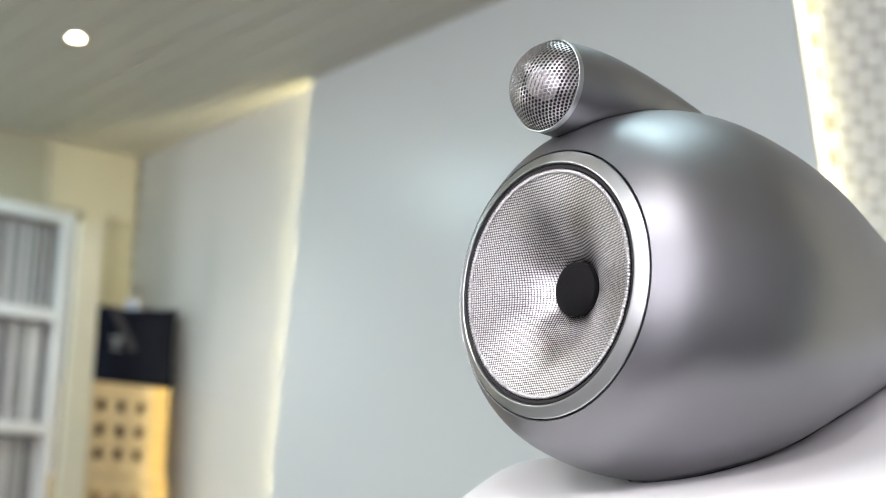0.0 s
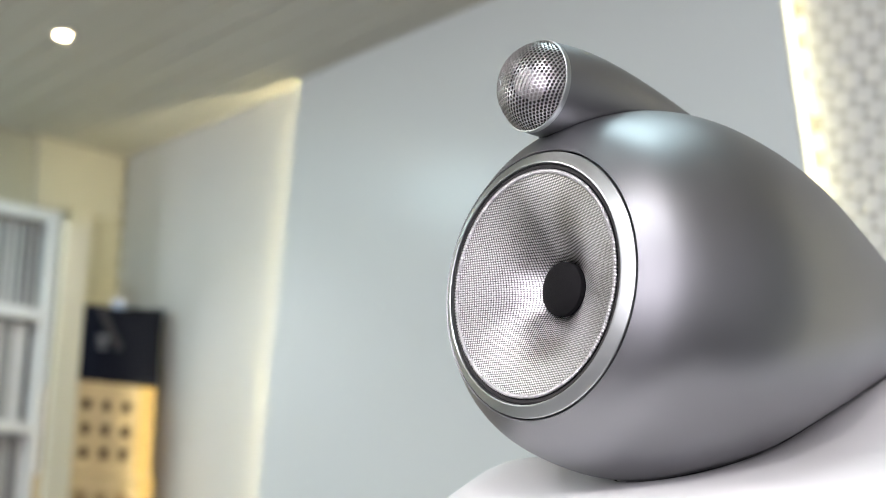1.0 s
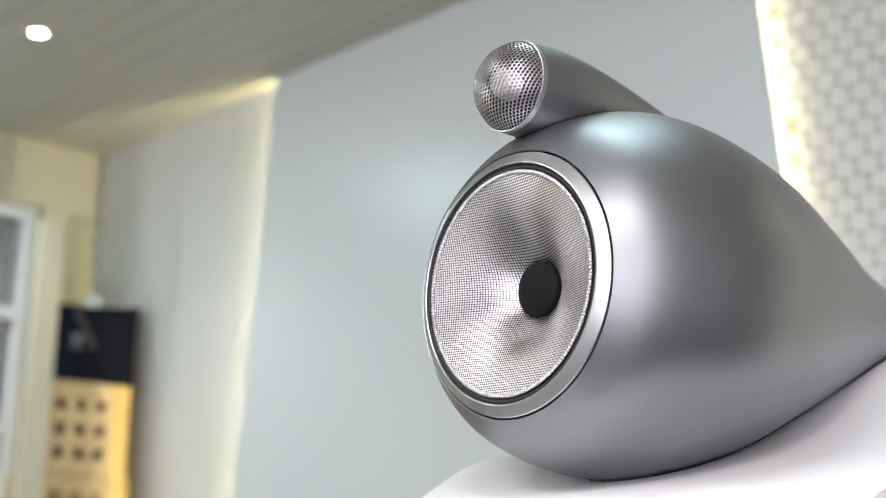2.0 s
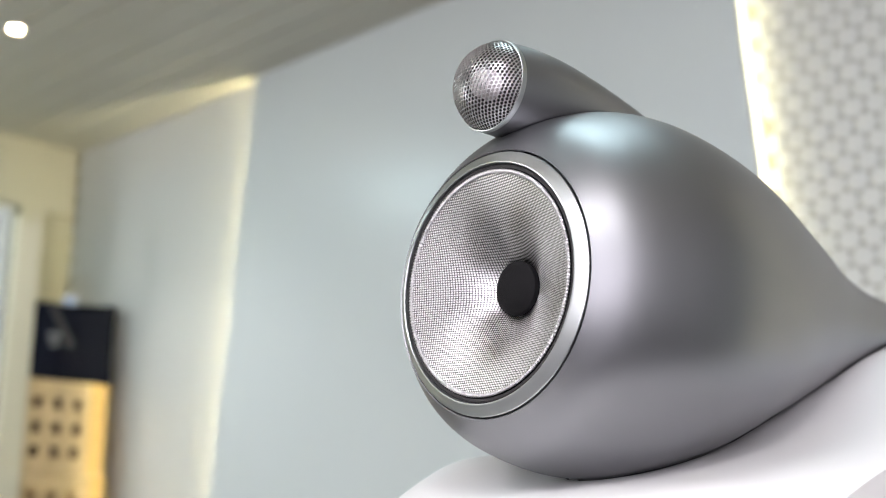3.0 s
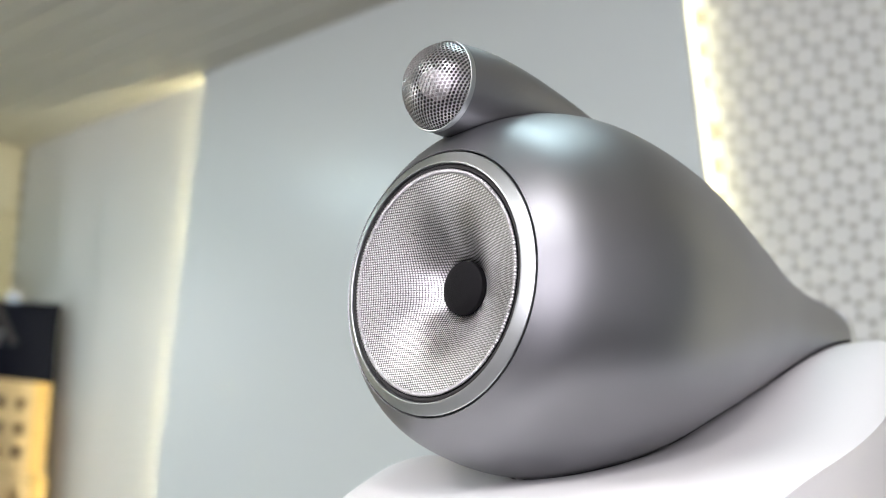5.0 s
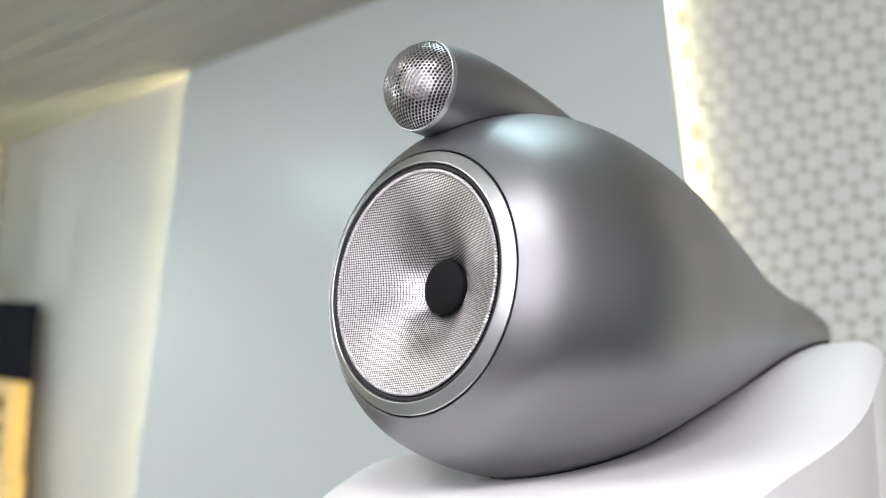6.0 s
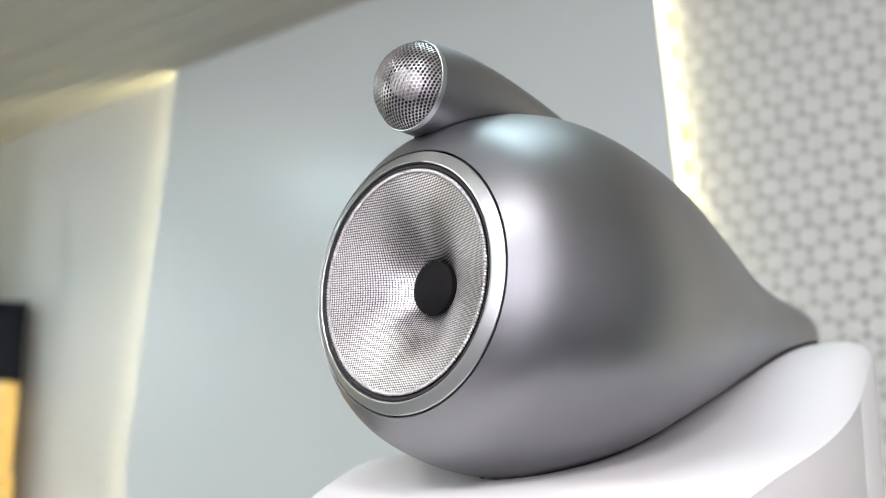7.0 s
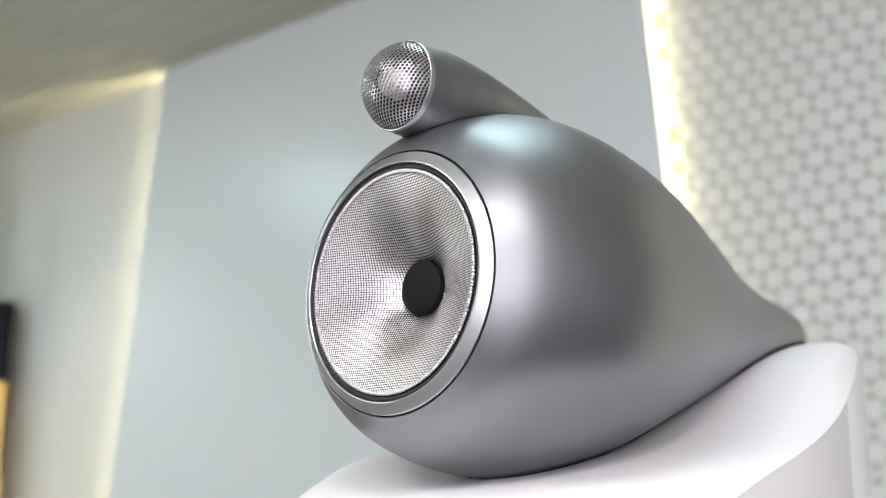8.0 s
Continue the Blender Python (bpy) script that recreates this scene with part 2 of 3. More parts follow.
# out of view, added so that the head's lower side reflects something dark
rug = obj_from("rug", box(-2.3, -0.45, 0.7, 3.6, 0.0, 0.014, 0.004), M_RUG)
rug.matrix_world = ROOM
tagged(rug, "unseen dark grey rug added to darken the reflection in the head", "rug")
# ceiling of narrow boards that run along the long wall
bm = bmesh.new()
PITCH = 0.110
k = 0
while k * PITCH < DEEP:
    d0 = k * PITCH
    add_box(bm, NEAR, BACK, d0 + 0.003, min(d0 + PITCH - 0.003, DEEP), CEIL, CEIL + 0.01)
    k += 1
structure("ceiling", bm, M_CEIL, "beige-grey ceiling of narrow boards with thin grooves", "ceiling")
structure("ceiling_void", box(NEAR - 0.1, BACK + 0.1, -0.1, DEEP + 0.1, CEIL + 0.012, CEIL + 0.1), M_VOID, "dark boarding above the ceiling boards", "ceiling")

# ---- panel with lit edges ----
PAN_D0, PAN_D1 = 0.036, 0.048


def edge_left(z):
    return 2.665 - 0.098 * (z - AXIS)


def edge_right(z):
    return 0.674 + 0.086 * (z - AXIS)


def edge_next(z):
    """Lit edge of the second panel, beyond the pads."""
    return -0.80 - 0.098 * (z - AXIS)


def edge_end(z):
    return NEAR + 0.02


Z0, Z1 = 0.10, CEIL - 0.0006


def wall_panel(right, left, label, material):
    panel = thing("wall_panel", label, "wall panel", ROOM, "panels on the long wall")
    bm = bmesh.new()
    corners = [(right(Z0), Z0), (left(Z0), Z0), (left(Z1), Z1), (right(Z1), Z1)]
    lo = [bm.verts.new((s, PAN_D0, z)) for s, z in corners]
    hi = [bm.verts.new((s, PAN_D1, z)) for s, z in corners]
    bm.faces.new(hi)
    bm.faces.new(lo[::-1])
    for i in range(4):
        bm.faces.new((lo[i], lo[(i + 1) % 4], hi[(i + 1) % 4], hi[i]))
    bmesh.ops.bevel(bm, geom=list(bm.edges), offset=0.002, segments=2, affect="EDGES")
    part("board", bm, material, panel, smooth=False)
    for zb in (0.4, 1.2, 2.0):
        part("batten", box(right(zb) + 0.10, left(zb) - 0.10, 0.0, PAN_D0 - 0.001, zb - 0.03, zb + 0.03), M_WALL, panel, smooth=False)


wall_panel(edge_right, edge_left, "large glossy blue-grey wall panel with slanted side edges", M_PANEL)
wall_panel(edge_end, edge_next, "glossy grey-green wall panel at the end of the pads", M_PANEL_DARK)


def led_strip(edge, inset, label, material):
    ob = thing("led_strip", label, "light strip", ROOM, "strips behind the panel")
    n = 120
    h = (Z1 - Z0) / n
    bm = bmesh.new()
    for i in range(n):
        z = Z0 + (Z1 - Z0) * (i + 0.5) / n
        s = edge(z) + inset
        bmesh.ops.create_icosphere(bm, subdivisions=1, radius=1.0, matrix=Matrix.Translation((s, 0.028 if inset > 0 else 0.016, z)) @ Matrix.Diagonal((0.008, 0.006, h * 0.52, 1)))
    tagged(part("diode", bm, material, ob), kind="stuff")
    a, b = edge(Z0) + inset, edge(Z1) + inset
    bm = bmesh.new()
    vs = [bm.verts.new((s, d, z)) for s, d, z in ((a - .01, 0.001, Z0), (a + .006, 0.001, Z0), (b + .006, 0.001, Z1), (b - .01, 0.001, Z1), (a - .01, 0.007, Z0), (a + .006, 0.007, Z0), (b + .006, 0.007, Z1), (b - .01, 0.007, Z1))]
    for q in ((0, 1, 2, 3), (4, 5, 6, 7), (0, 1, 5, 4), (1, 2, 6, 5), (2, 3, 7, 6), (3, 0, 4, 7)):
        bm.faces.new([vs[i] for i in q])
    part("tape", bm, M_SHELF, ob, smooth=False)
    return ob


led_strip(edge_right, 0.016, "glowing warm white light strip behind the panel edge", M_LED)
led_strip(edge_left, -0.07, "glowing warm white light strip behind the panel edge", M_LED_HIGH)
led_strip(edge_next, 0.020, "dim warm white light strip behind the second panel", M_LED_DIM)

# ---- hexagon pads on the wall, left and right of the panel ----
HX, HZ = 0.0516, 0.0400


def pad_mesh():
    bm = bmesh.new()
    levels = []
    for w, d in ((1.0, 0.0), (0.975, 0.0035), (0.84, 0.0052), (0.45, 0.0060)):
        ring = []
        for i in range(6):
            # flat sides nearly touch the neighbours; the corners are cut off
            for turn in (-1, 1):
                a = math.pi * i / 3 + turn * 0.33
                ring.append(bm.verts.new((w * 0.0259 * math.sin(a), d, w * 0.0232 * math.cos(a))))
        levels.append(ring)
    for a, b in zip(levels, levels[1:]):
        for i in range(12):
            bm.faces.new((a[i], a[(i + 1) % 12], b[(i + 1) % 12], b[i]))
    bm.faces.new(levels[-1])
    bmesh.ops.recalc_face_normals(bm, faces=bm.faces)
    me = bpy.data.meshes.new("pad")
    bm.to_mesh(me)
    bm.free()
    me.materials.append(M_PAD)
    return me


# ---- downlights ----


def downlight(s, d):
    ob = thing("downlight", "round recessed ceiling downlight, switched on, with a pale rim", "ceiling light", ROOM @ pose(s, d, CEIL, -90, 0, 0), "ceiling downlights")
    part("rim", lathe([(0.0215, -0.0005), (0.0225, 0.004), (0.031, 0.003), (0.032, -0.0005)], 40), M_SHELF, ob)
    part("diffuser", lathe([(0.0, 0.0022), (0.0215, 0.0015)], 40), M_LAMP, ob)
    return ob


for s, d, watts in LAMP_SPOTS:
    downlight(s, d)


def panel_light(s, d, w, h):
    ob = thing("panel_light", "flat rectangular ceiling light panel, switched on", "ceiling light", ROOM @ Matrix.Translation((s, d, CEIL)), "ceiling light panels")
    bm = bmesh.new()
    for x0, x1, y0, y1 in ((-w / 2 - .02, w / 2 + .02, -h / 2 - .02, -h / 2), (-w / 2 - .02, w / 2 + .02, h / 2, h / 2 + .02), (-w / 2 - .02, -w / 2, -h / 2, h / 2), (w / 2, w / 2 + .02, -h / 2, h / 2)):
        add_box(bm, x0, x1, y0, y1, -0.012, -0.0005)
    part("frame", bm, M_SHELF, ob, smooth=False)
    part("diffuser", box(-w / 2, w / 2, -h / 2, h / 2, -0.008, -0.001), M_TILE, ob, smooth=False)


# the third panel only houses the added fill light
for q in PANEL_LIGHTS:
    panel_light(*q[:4])

# ---- the loudspeaker ----
SPEAKER = pose(0, 0, AXIS)
speaker = thing("loudspeaker", "large floor-standing loudspeaker with a silver teardrop head on a white cabinet", "loudspeaker", SPEAKER)
HEAD_Y = [0, .006, .014, .025, .045, .075, .11, .15, .20, .26, .32, .37, .42, .46, .495, .515]
HEAD_R = [.0897, .0955, .1030, .1107, .1194, .1278, .1304, .1259, .1150, .0956, .0750, .0578, .0450, .0380, .0338, .0300]


def head_axis(y):
    return 0.0220 * (y / .55) ** 2 + 0.0437 * (y / .55) * (1 - y / .55)


ys = np.linspace(0, .499, 120)
prof = [(0.079, 0.012), (0.0891, 0.009), (0.0891, 0.0006)] + [(float(r), float(y)) for r, y in zip(spline(HEAD_Y, HEAD_R, ys), ys)]
prof += [(0.0325, 0.5020), (0.0300, 0.5035), (0.0, 0.5040)]
head = part("head_shell", lathe(prof, 160, head_axis), M_HEAD, speaker, "satin silver teardrop midrange housing")
part("tail_cap", lathe([(0.0, 0.5140), (0.026, 0.5138), (0.0310, 0.5122), (0.0330, 0.5090), (0.0330, 0.5040), (0.0310, 0.5036)], 48, head_axis), M_RING, head, "polished metal end cap")
# black shadow gap, trim ring, gasket, cone
part("shadow_gap", lathe([(0.0896, 0.0075), (0.0870, 0.0075)], 160), M_GAP, head)
part("trim_ring", lathe([(0.0880, 0.009), (0.0880, -0.0002), (0.0877, -0.0007), (0.0871, -0.00110), (0.0812, -0.00464), (0.0806, -0.0050), (0.0800, -0.0051), (0.0796, -0.0046), (0.0790, 0.004)], 160), M_RING, head, "brushed aluminium trim ring")
part("gasket", lathe([(0.0794, -0.0022), (0.0780, -0.0032), (0.0765, -0.0030), (0.0753, -0.001), (0.0752, 0.006)], 160), M_BLACK, head, "black foam gasket")
cone_prof = [(0.0757, -0.0034), (0.0748, -0.0042), (0.0737, -0.0034)]
for i in range(25):
    f = i / 24
    r = 0.0730 * (1 - f) + 0.0170 * f
    cone_prof.append((r, -0.0030 + 0.034 * (0.62 * f + 0.38 * f ** 3)))
cone = part("cone", lathe(cone_prof[2:], 200), M_CONE, head, "woven silver midrange cone")
# braided edge: many short beads round the rim of the cone
bm = bmesh.new()
N = 210
for i in range(N):
    a = 2 * math.pi * i / N
    m = Matrix.Rotation(-a, 4, "Y") @ Matrix.Translation((0.0742, -0.0036, 0)) @ Matrix.Rotation(0.7, 4, "X") @ Matrix.Diagonal((0.0019, 0.0013, 0.0015, 1))
    bmesh.ops.create_icosphere(bm, subdivisions=1, radius=1.0, matrix=m)
part("braid", bm, M_BRAID, cone, "bright braided edge")
part("dust_cap", lathe([(0.0, 0.0205), (0.006, 0.0208), (0.012, 0.0218), (0.0165, 0.0236), (0.0182, 0.0252), (0.0186, 0.0275), (0.0184, 0.031)], 72), M_CAP, cone, "matt black centre plug")

# tweeter pod on top of the head
TW_Y = [0.004, 0.03, 0.06, 0.09, 0.12, 0.16, 0.20, 0.24]
TW_R = [0.0322, 0.0330, 0.0312, 0.0278, 0.0240, 0.0182, 0.0115, 0.0035]
TW_Z = [0.138, 0.1390, 0.1395, 0.1390, 0.1375, 0.1345, 0.1305, 0.1260]


def tw_axis(y):
    return float(spline(TW_Y, TW_Z, [min(max(y, TW_Y[0]), TW_Y[-1])])[0])


ys = np.linspace(TW_Y[0], TW_Y[-1], 60)
prof = [(0.0290, 0.008), (0.0316, 0.0045)] + [(float(r), float(y)) for r, y in zip(spline(TW_Y, TW_R, ys), ys)] + [(0.0, 0.241)]
pod = part("tweeter_pod", lathe(prof, 96, tw_axis), M_HEAD, speaker, "satin silver tapered tweeter tube")
part("rim", lathe([(0.0322, 0.0046), (0.0324, 0.002), (0.0320, 0.0006), (0.0314, 0.0004), (0.0310, 0.002), (0.0310, 0.005)], 96, lambda y: 0.138), M_RING, pod, "polished rim")
part("dome", lathe([(0.0, -0.0135), (0.004, -0.0130), (0.0074, -0.0112), (0.0097, -0.0080), (0.0102, 0.004)], 48, lambda y: 0.138), M_DOME, pod, "pale metal tweeter dome")
part("backing", lathe([(0.0100, 0.003), (0.030, 0.0045)], 64, lambda y: 0.138), M_GAP, pod)

# perforated grille: a domed sheet of hexagon cells, each with a round hole
GR, GH = 0.0312, 0.0235
SPH = (GR * GR + GH * GH) / (2 * GH)


def on_dome(a, b):
    r = math.hypot(a, b)
    arc = math.asin(min(1, GR / SPH))
    if GH > SPH:
        arc = math.pi - arc
    th = min(r / GR, 1.0) * arc
    k = SPH * math.sin(th) / r if r > 1e-9 else 0
    return Vector((a * k, 0.0015 - GH + SPH * (1 - math.cos(th)), 0.138 + b * k))


bm = bmesh.new()
CELL = 0.00225
for row in range(-19, 20):
    for col in range(-19, 20):
        ca, cb = CELL * (col + 0.5 * (row % 2)), CELL * row * math.sqrt(3) / 2
        if math.hypot(ca, cb) > GR - 0.0004:
            continue
        outer, inner, deep = [], [], []
        for i in range(12):
            ang = math.pi * (i + 0.5) / 6
            hexr = CELL / math.sqrt(3) * math.cos(math.pi / 6) / math.cos((ang % (math.pi / 3)) - math.pi / 6)
            outer.append(bm.verts.new(on_dome(ca + hexr * math.cos(ang), cb + hexr * math.sin(ang))))
            hole = CELL * 0.452
            q = on_dome(ca + hole * math.cos(ang), cb + hole * math.sin(ang))
            inner.append(bm.verts.new(q))
            deep.append(bm.verts.new(q + Vector((0, 0.0009, 0))))
        for i in range(12):
            j = (i + 1) % 12
            bm.faces.new((outer[i], outer[j], inner[j], inner[i]))
            bm.faces.new((inner[i], inner[j], deep[j], deep[i]))
part("grille", bm, M_GRILLE, pod, "domed perforated metal grille", smooth=False)

# white cabinet: teardrop plan, saddle-shaped top that rises to the tail
TOP_Y = [-0.08, -0.03, 0.03, 0.08, 0.134, 0.196, 0.27, 0.36, 0.393, 0.435, 0.477, 0.54, 0.61]
TOP_Z = [-0.1863, -0.1681, -0.1375, -0.1265, -0.115, -0.0995, -0.074, -0.0325, -0.0165, 0.0, 0.012, 0.0192, 0.0205]
W_Y = [0.12, 0.18, 0.285, 0.42, 0.52, 0.61]
W_X = [0.185, 0.180, 0.160, 0.117, 0.076, 0.036]
FRONT = 0.2324
SWELL = 0.0263


def half_width(y):
    if y < 0.12:
        f = (0.12 - y) / FRONT
        return 0.185 * math.sqrt(max(0.0, 1 - f * f))
    return float(spline(W_Y, W_X, [y])[0])


def ease(a, b, v):
    f = min(1.0, max(0.0, (v - a) / (b - a)))
    return f * f * (3 - 2 * f)


def top_z(x, y):
    """Saddle under the head, a low swell round it, and a shoulder that drops towards the front."""
    z = float(spline(TOP_Y, TOP_Z, [y])[0])
    if y < 0.12:
        rho = math.hypot(x / 0.185, (y - 0.12) / FRONT)
    else:
        rho = abs(x) / max(half_width(y), 1e-6)
    swell = SWELL * ease(0.088, 0.718, -x / 0.185) * ease(-0.0045, 0.161, y) * (1 - ease(0.09, 0.20, y))
    drop = max(0.0, float(spline([-0.06, 0.0, 0.1, 0.15, 0.21, 0.285, 0.36, 0.42, 0.5, 0.57, 0.61], [0.075, 0.055, 0.0200, 0.0127, 0.0105, 0.0147, 0.0213, 0.0227, 0.0160, 0.0100, 0.0045], [y])[0]))
    return z + swell - drop * max(0.0, (rho - 0.633) / 0.367) ** 2.72


bm = bmesh.new()
NY_, NX_ = 90, 40
ylist = [0.12 - FRONT * math.cos(math.pi / 2 * i / 36) for i in range(36)] + [0.12 + 0.49 * i / (NY_ - 37) for i in range(NY_ - 36)]
grid = []
for y in ylist:
    w = max(half_width(y), 0.0008)
    row = []
    for i in range(NX_ + 1):
        x = w * math.sin(math.pi / 2 * (2 * i / NX_ - 1))
        row.append(bm.verts.new((x, y, top_z(x, y))))
    grid.append(row)
for a, b in zip(grid, grid[1:]):
    for i in range(NX_):
        bm.faces.new((a[i], a[i + 1], b[i + 1], b[i]))
rim = [r[0] for r in grid] + grid[-1][1:-1] + [r[-1] for r in grid[::-1]] + grid[0][-2:0:-1]
down = [bm.verts.new((v.co.x, v.co.y, 0.06 - AXIS)) for v in rim]
for i in range(len(rim)):
    j = (i + 1) % len(rim)
    bm.faces.new((rim[i], rim[j], down[j], down[i]))
bm.faces.new(down)
bmesh.ops.recalc_face_normals(bm, faces=bm.faces)
for e in bm.edges:
    if len(e.link_faces) == 2 and e.calc_face_angle() > 0.8:
        e.smooth = False
part("cabinet", bm, M_WHITE, speaker, "glossy white lacquered cabinet with a saddle-shaped top")
part("base", box(-0.17, 0.17, -0.03, 0.60, -AXIS, 0.06 - AXIS, 0.01), M_BLACK, speaker, "dark base plate")

# painted gap shade: thin black skins just off the head where the cabinet and the tweeter tube meet it
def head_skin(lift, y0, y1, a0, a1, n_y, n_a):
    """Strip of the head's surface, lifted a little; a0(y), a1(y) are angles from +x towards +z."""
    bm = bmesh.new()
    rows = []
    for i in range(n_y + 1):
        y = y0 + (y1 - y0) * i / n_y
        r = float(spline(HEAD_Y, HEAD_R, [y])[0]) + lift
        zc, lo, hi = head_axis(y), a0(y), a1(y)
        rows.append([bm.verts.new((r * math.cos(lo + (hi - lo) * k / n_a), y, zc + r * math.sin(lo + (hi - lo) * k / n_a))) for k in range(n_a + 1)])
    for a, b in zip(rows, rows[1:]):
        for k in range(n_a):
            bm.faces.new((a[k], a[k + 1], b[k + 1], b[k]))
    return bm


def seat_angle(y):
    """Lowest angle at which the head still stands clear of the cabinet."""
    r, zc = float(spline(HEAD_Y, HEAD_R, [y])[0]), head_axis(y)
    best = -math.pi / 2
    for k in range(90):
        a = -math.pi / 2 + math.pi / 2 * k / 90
        if zc + r * math.sin(a) < top_z(r * math.cos(a), y) + GAP_RISE * ease(0.05, 0.13, y) + 0.0014 * ease(0.14, 0.24, y) * (1 - 0.7 * ease(0.34, 0.48, y)):
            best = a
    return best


GAP_RISE = 0.0032
part("gap_shade", head_skin(0.0010, 0.05, 0.497, lambda y: -math.pi - seat_angle(y), seat_angle, 90, 16), M_GAP, speaker, "black skin painted as the shade of the gap under the head")


def pod_angle(y):
    r, zc = float(spline(HEAD_Y, HEAD_R, [y])[0]), head_axis(y)
    rp, zp = float(spline(TW_Y, TW_R, [y])[0]) + 0.0013, tw_axis(y)
    best = math.pi / 2
    for k in range(200):
        a = math.pi / 2 - 0.5 * k / 200
        if math.hypot(r * math.cos(a), zc + r * math.sin(a) - zp) < rp:
            best = a
    return best


part("pod_gap_shade", head_skin(0.0008, 0.006, 0.20, pod_angle, lambda y: math.pi - pod_angle(y), 60, 8), M_GAP, speaker, "black skin painted as the shade of the gap under the tweeter tube")

# ---- far corner of the room ----
# wooden boxes stacked beside the long wall, with a black cloth bag on top
BOX_S = 3.21


def wooden_box(label, perp0, perp1, z0, z1, holes, size, inner=None, depth=0.06):
    """Box whose front faces down the room; perp is the distance from the axis plane, along the wall's normal."""
    ob = thing("wooden_box", label, "wooden box", ROOM @ Matrix.Translation((BOX_S, 0, z0)), "stacked wooden boxes")
    d_left, d_right = DIST - perp0, DIST - perp1
    trim = d_right + 0.06
    h = z1 - z0
    bm = bmesh.new()
    dcuts = sorted({trim, d_left} | {DIST - p + k * size / 2 for p, _ in holes for k in (-1, 1)})
    zcuts = sorted({0.0, h} | {z - z0 + k * size / 2 for _, z in holes for k in (-1, 1)})
    for a, b in zip(dcuts, dcuts[1:]):
        for c, e in zip(zcuts, zcuts[1:]):
            md, mz = (a + b) / 2, (c + e) / 2
            if any(abs(md - (DIST - p)) < size / 2 and abs(mz - (z - z0)) < size / 2 for p, z in holes):
                continue
            add_box(bm, 0, 0.015, a, b, c, e)
    bmesh.ops.remove_doubles(bm, verts=bm.verts, dist=1e-5)
    part("front_board", bm, M_PINE, ob, smooth=False)
    part("corner_board", box(-0.004, 0.30, d_right, trim - 0.001, 0, h, 0.003), M_PINE2, ob, "amber side board", smooth=False)
    # shade behind the holes is put into the dark colour of this block
    part("body", box(depth, 0.30, trim, d_left - 0.012, 0.012, h - 0.012), inner or M_HOLE_SHADE, ob, smooth=False)
    part("side_board", box(0.0155, 0.30, d_left - 0.012, d_left, 0, h), M_PINE, ob, smooth=False)
    part("top_board", box(0.0155, 0.30, trim, d_left - 0.0125, h - 0.012, h), M_PINE, ob, smooth=False)
    return ob


Z = AXIS
wooden_box("light pine wooden box with nine square holes in its front", 1.336, 1.636, Z + 0.045, Z + 0.350,
           [(p, Z + z) for p in (1.385, 1.458, 1.532) for z in (0.274, 0.192, 0.115)], 0.036)
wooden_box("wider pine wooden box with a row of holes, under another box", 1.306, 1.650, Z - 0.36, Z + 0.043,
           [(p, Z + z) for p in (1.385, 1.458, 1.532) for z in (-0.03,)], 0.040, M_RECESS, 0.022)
wooden_box("plain pine wooden box standing on the floor", 1.306, 1.650, 0.0, Z - 0.362, [], 0.04)

bag = thing("cloth_bag", "black cloth bag with a small pale print on a wooden box", "bag", ROOM @ Matrix.Translation((BOX_S, DIST, Z + 0.351)))
bm = bmesh.new()
n = 16
rows_ = []
for j in range(n + 1):
    v = j / n
    row = []
    for i in range(n * 2):
        a = 2 * math.pi * i / (n * 2)
        cx, cy = math.cos(a), math.sin(a)
        sx = math.copysign(abs(cx) ** 0.35, cx)
        sy = math.copysign(abs(cy) ** 0.5, cy)
        half_d = 0.140 - 0.005 * math.sin(v * 3.1) + 0.014 * v ** 4
        depth = 0.10 * (1 - 0.35 * v * v)
        sag = -0.032 * (1 - sx * sx) * (v ** 4)
        row.append(bm.verts.new((0.11 + depth * sy, -1.540 + half_d * sx - 0.004 * v, 0.285 * v + sag + 0.012 * (v ** 6) * sx * -1)))
    rows_.append(row)
for a, b in zip(rows_, rows_[1:]):
    for i in range(len(a)):
        bm.faces.new((a[i], a[(i + 1) % len(a)], b[(i + 1) % len(a)], b[i]))
bm.faces.new(rows_[0][::-1])
bm.faces.new(rows_[-1])
part("pouch", bm, M_BAG, bag)
part("strap", box(0.0, 0.004, -1.405, -1.378, 0.10, 0.27), M_STRAP, bag, "grey strap", smooth=False).matrix_basis = Matrix.Translation((0.002, -0.045, 0.0)) @ pose(0, -1.39, 0.2, -32) @ pose(0, 1.39, -0.2)
bm = bmesh.new()
for k, (w, h) in enumerate(((0.045, 0.012), (0.03, 0.008), (0.038, 0.006))):
    add_box(bm, 0.0055, 0.0085, -1.425 - w / 2, -1.425 + w / 2, 0.145 - k * 0.016, 0.145 - k * 0.016 + h)
part("print", bm, M_GREY, bag, "small pale print", smooth=False)

carton = thing("small_carton", "small pale blue carton lying on the cloth bag", "carton", ROOM @ pose(3.31, 0.215, Z + 0.618, 0, 0, 20))
part("body", box(-0.02, 0.02, -0.018, 0.018, 0.0, 0.042, 0.003), M_PALE_BLUE, carton)
part("flap", box(-0.0205, 0.0205, -0.0185, 0.0185, 0.034, 0.0445, 0.003), M_SHELF, carton, "white lid flap")

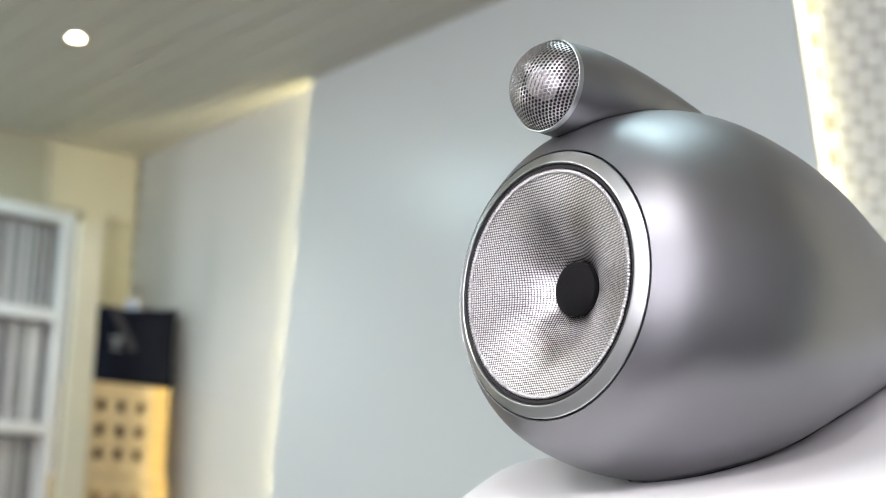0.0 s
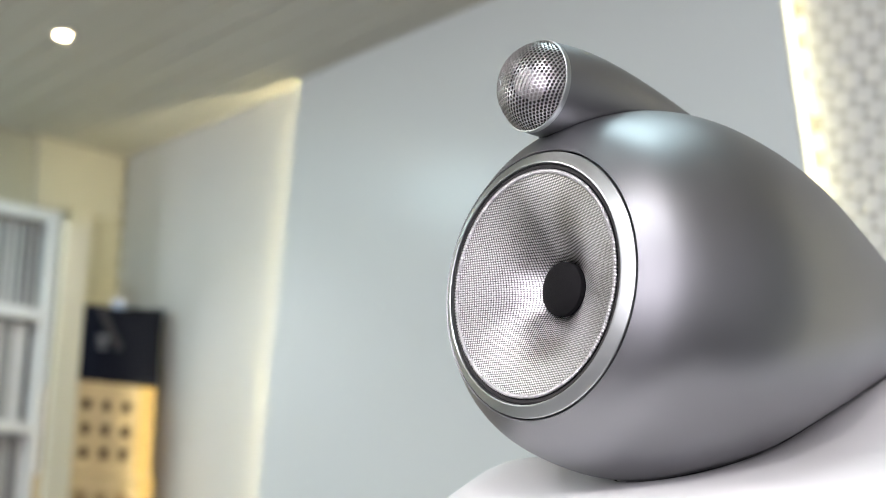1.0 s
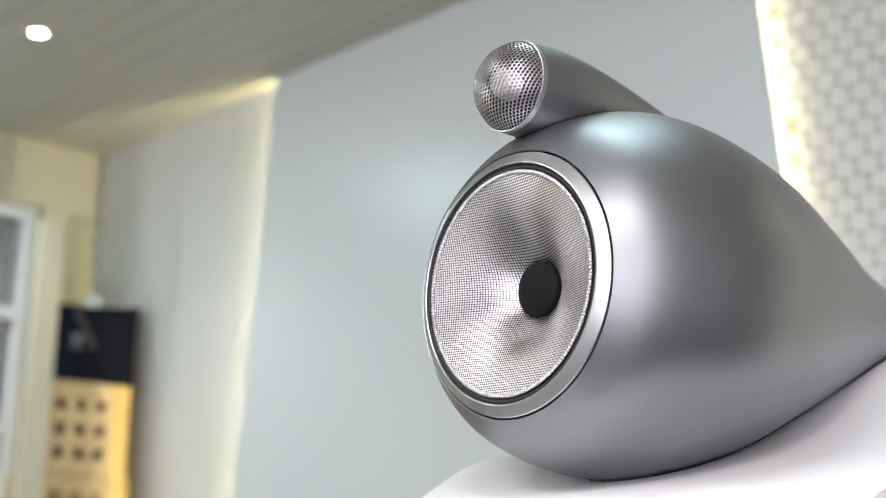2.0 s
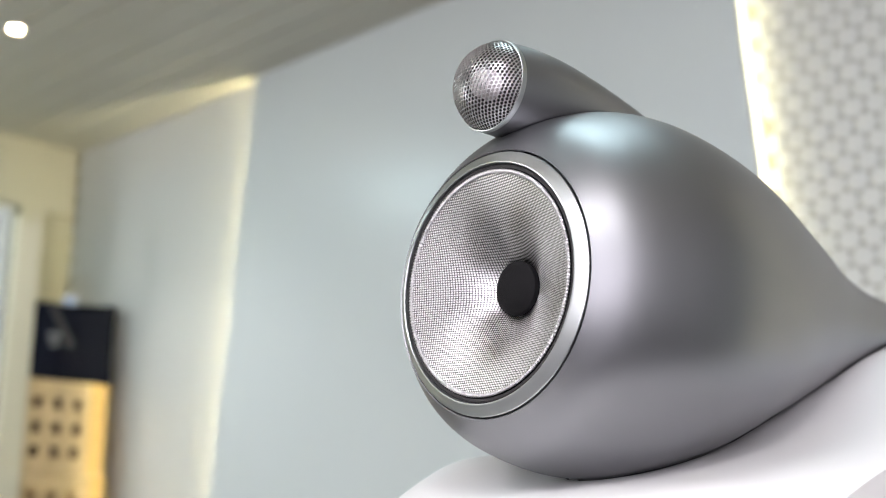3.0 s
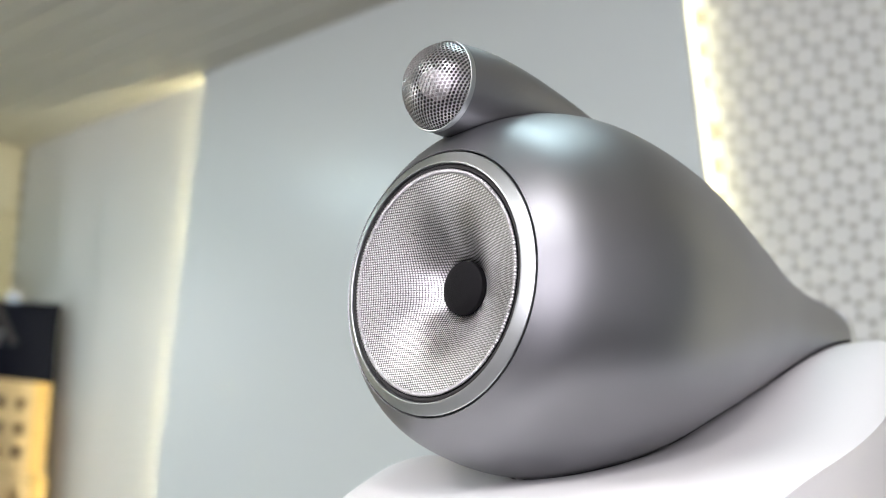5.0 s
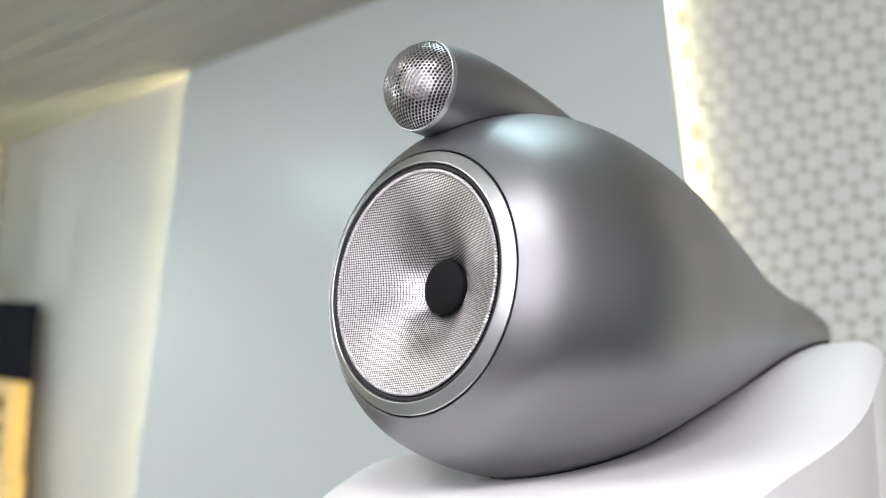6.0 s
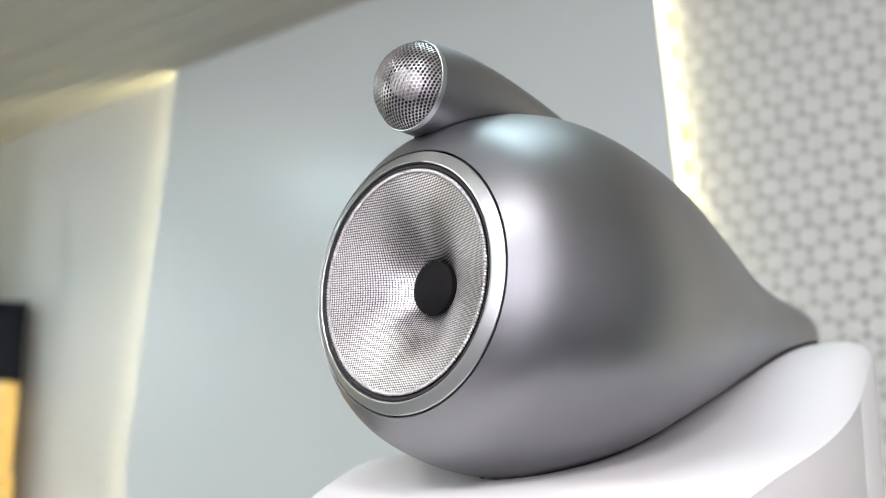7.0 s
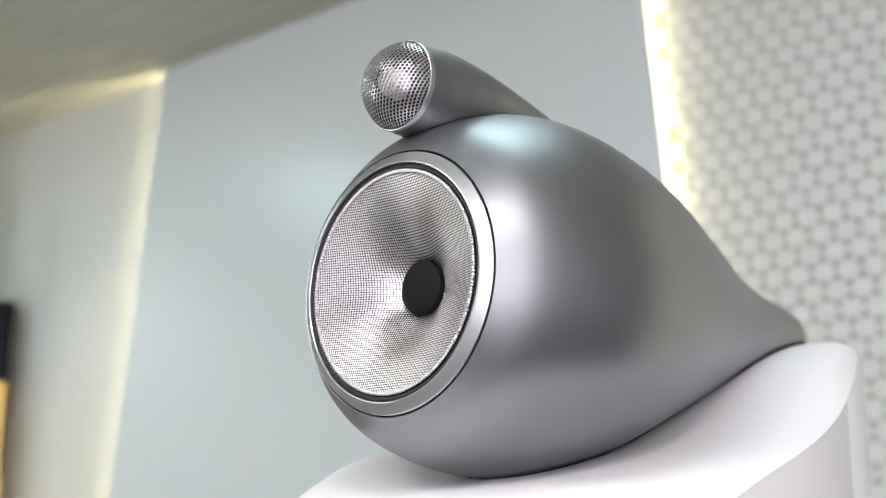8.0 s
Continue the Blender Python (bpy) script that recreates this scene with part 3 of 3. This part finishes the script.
# white shelf with upright record sleeves
SH_S = 3.40
shelf = thing("record_shelf", "tall white shelf with bays of upright grey record sleeves", "shelf", ROOM @ Matrix.Translation((SH_S, DIST, 0)))
SH_L, SH_R = -0.55, -1.330
ZB = [0.06, Z - 0.18, Z + 0.20, Z + 0.588, Z + 0.94]
part("back_board", box(0.30, 0.31, SH_R, SH_L, 0.0, ZB[-1]), M_SHELF, shelf, smooth=False)
for d0 in (SH_R, SH_L - 0.04):
    part("side_panel", box(0.0, 0.30, d0, d0 + 0.04, 0.0, ZB[-1] + 0.02, 0.003), M_SHELF, shelf, smooth=False)
for z in ZB:
    part("shelf_board", box(0.004, 0.298, SH_R + 0.041, SH_L - 0.041, z - 0.022, z + 0.018), M_SHELF, shelf, smooth=False)
rnd = random.Random(5)
for zi in range(4):
    d = SH_R + 0.05
    while d < SH_L - 0.06:
        wd = rnd.choice((0.006, 0.010, 0.014, 0.02))
        h = ZB[zi + 1] - ZB[zi] - 0.045 - rnd.random() * 0.012
        ob = thing("record_sleeve", "upright record sleeve standing in a white shelf", "record sleeve", ROOM @ Matrix.Translation((SH_S, DIST, ZB[zi] + 0.0185)), "records in the shelf")
        part("spine", box(0.03 + rnd.random() * 0.01, 0.29, d, d + wd - 0.001, 0, h), rnd.choices(SLEEVES, (4, 5, 3, 3, 1))[0], ob, smooth=False)
        d += wd
# tall cream board between the shelf and the wooden boxes
board = thing("upright_board", "tall narrow cream painted board standing beside the white shelf", "board", ROOM @ Matrix.Translation((3.165, 0.418, 0)))
part("plank", box(0, 0.030, 0, 0.087, 0, 1.915, 0.004), M_CREAM, board, smooth=False)
# cream trim beside the shelf and box above it
structure("trim_post", box(3.66, BACK - 0.001, DIST - 1.585, DIST - 1.49, 0, Z + 1.05, 0.004), M_CREAM, "upright cream painted post on the end wall", "trim")
structure("trim_head", box(3.69, BACK - 0.001, DIST - 1.715, DIST - 1.35, Z + 1.052, CEIL - 0.001, 0.004), M_CREAM, "cream painted boxed head on the end wall", "trim")

# ---- pads last ----
PAD = pad_mesh()
pads = []
for r in range(int(CEIL / HZ) + 2):
    z = 0.02 + r * HZ
    for c in range(-50, 76):
        s = 0.2712 + HX * (c + 0.5 * (r % 2))
        if s > BACK - 0.002 or s < edge_next(z) + 0.05 or edge_right(z) - 0.004 < s < edge_left(z) + 0.03:
            continue
        if z > CEIL + 0.02:
            continue
        pads.append((s, z))
near = [q for q in pads if -0.02 < q[0] < 0.80 and AXIS + 0.28 < q[1] < AXIS + 1.0][:300]
keep = set(near)
wall_ob = bpy.data.objects["wall_long"]
for s, z in near:
    ob = new("hexagon_pad", PAD)
    ob.parent = wall_ob
    ob.matrix_basis = Matrix.Translation((s, 0, z))
pv = np.array([v.co[:] for v in PAD.vertices])
pf = [tuple(p.vertices) for p in PAD.polygons]
verts, faces = [], []
for s, z in pads:
    if (s, z) in keep:
        continue
    o = len(verts)
    verts.extend(map(tuple, pv + np.array((s, 0, z))))
    faces.extend(tuple(o + i for i in f) for f in pf)
me = bpy.data.meshes.new("hexagon_pads")
me.from_pydata(verts, [], faces)
me.materials.append(M_PAD)
rest = new("hexagon_pads", me)
rest.parent = wall_ob
tagged(rest, "field of small raised white hexagon pads", kind="stuff")
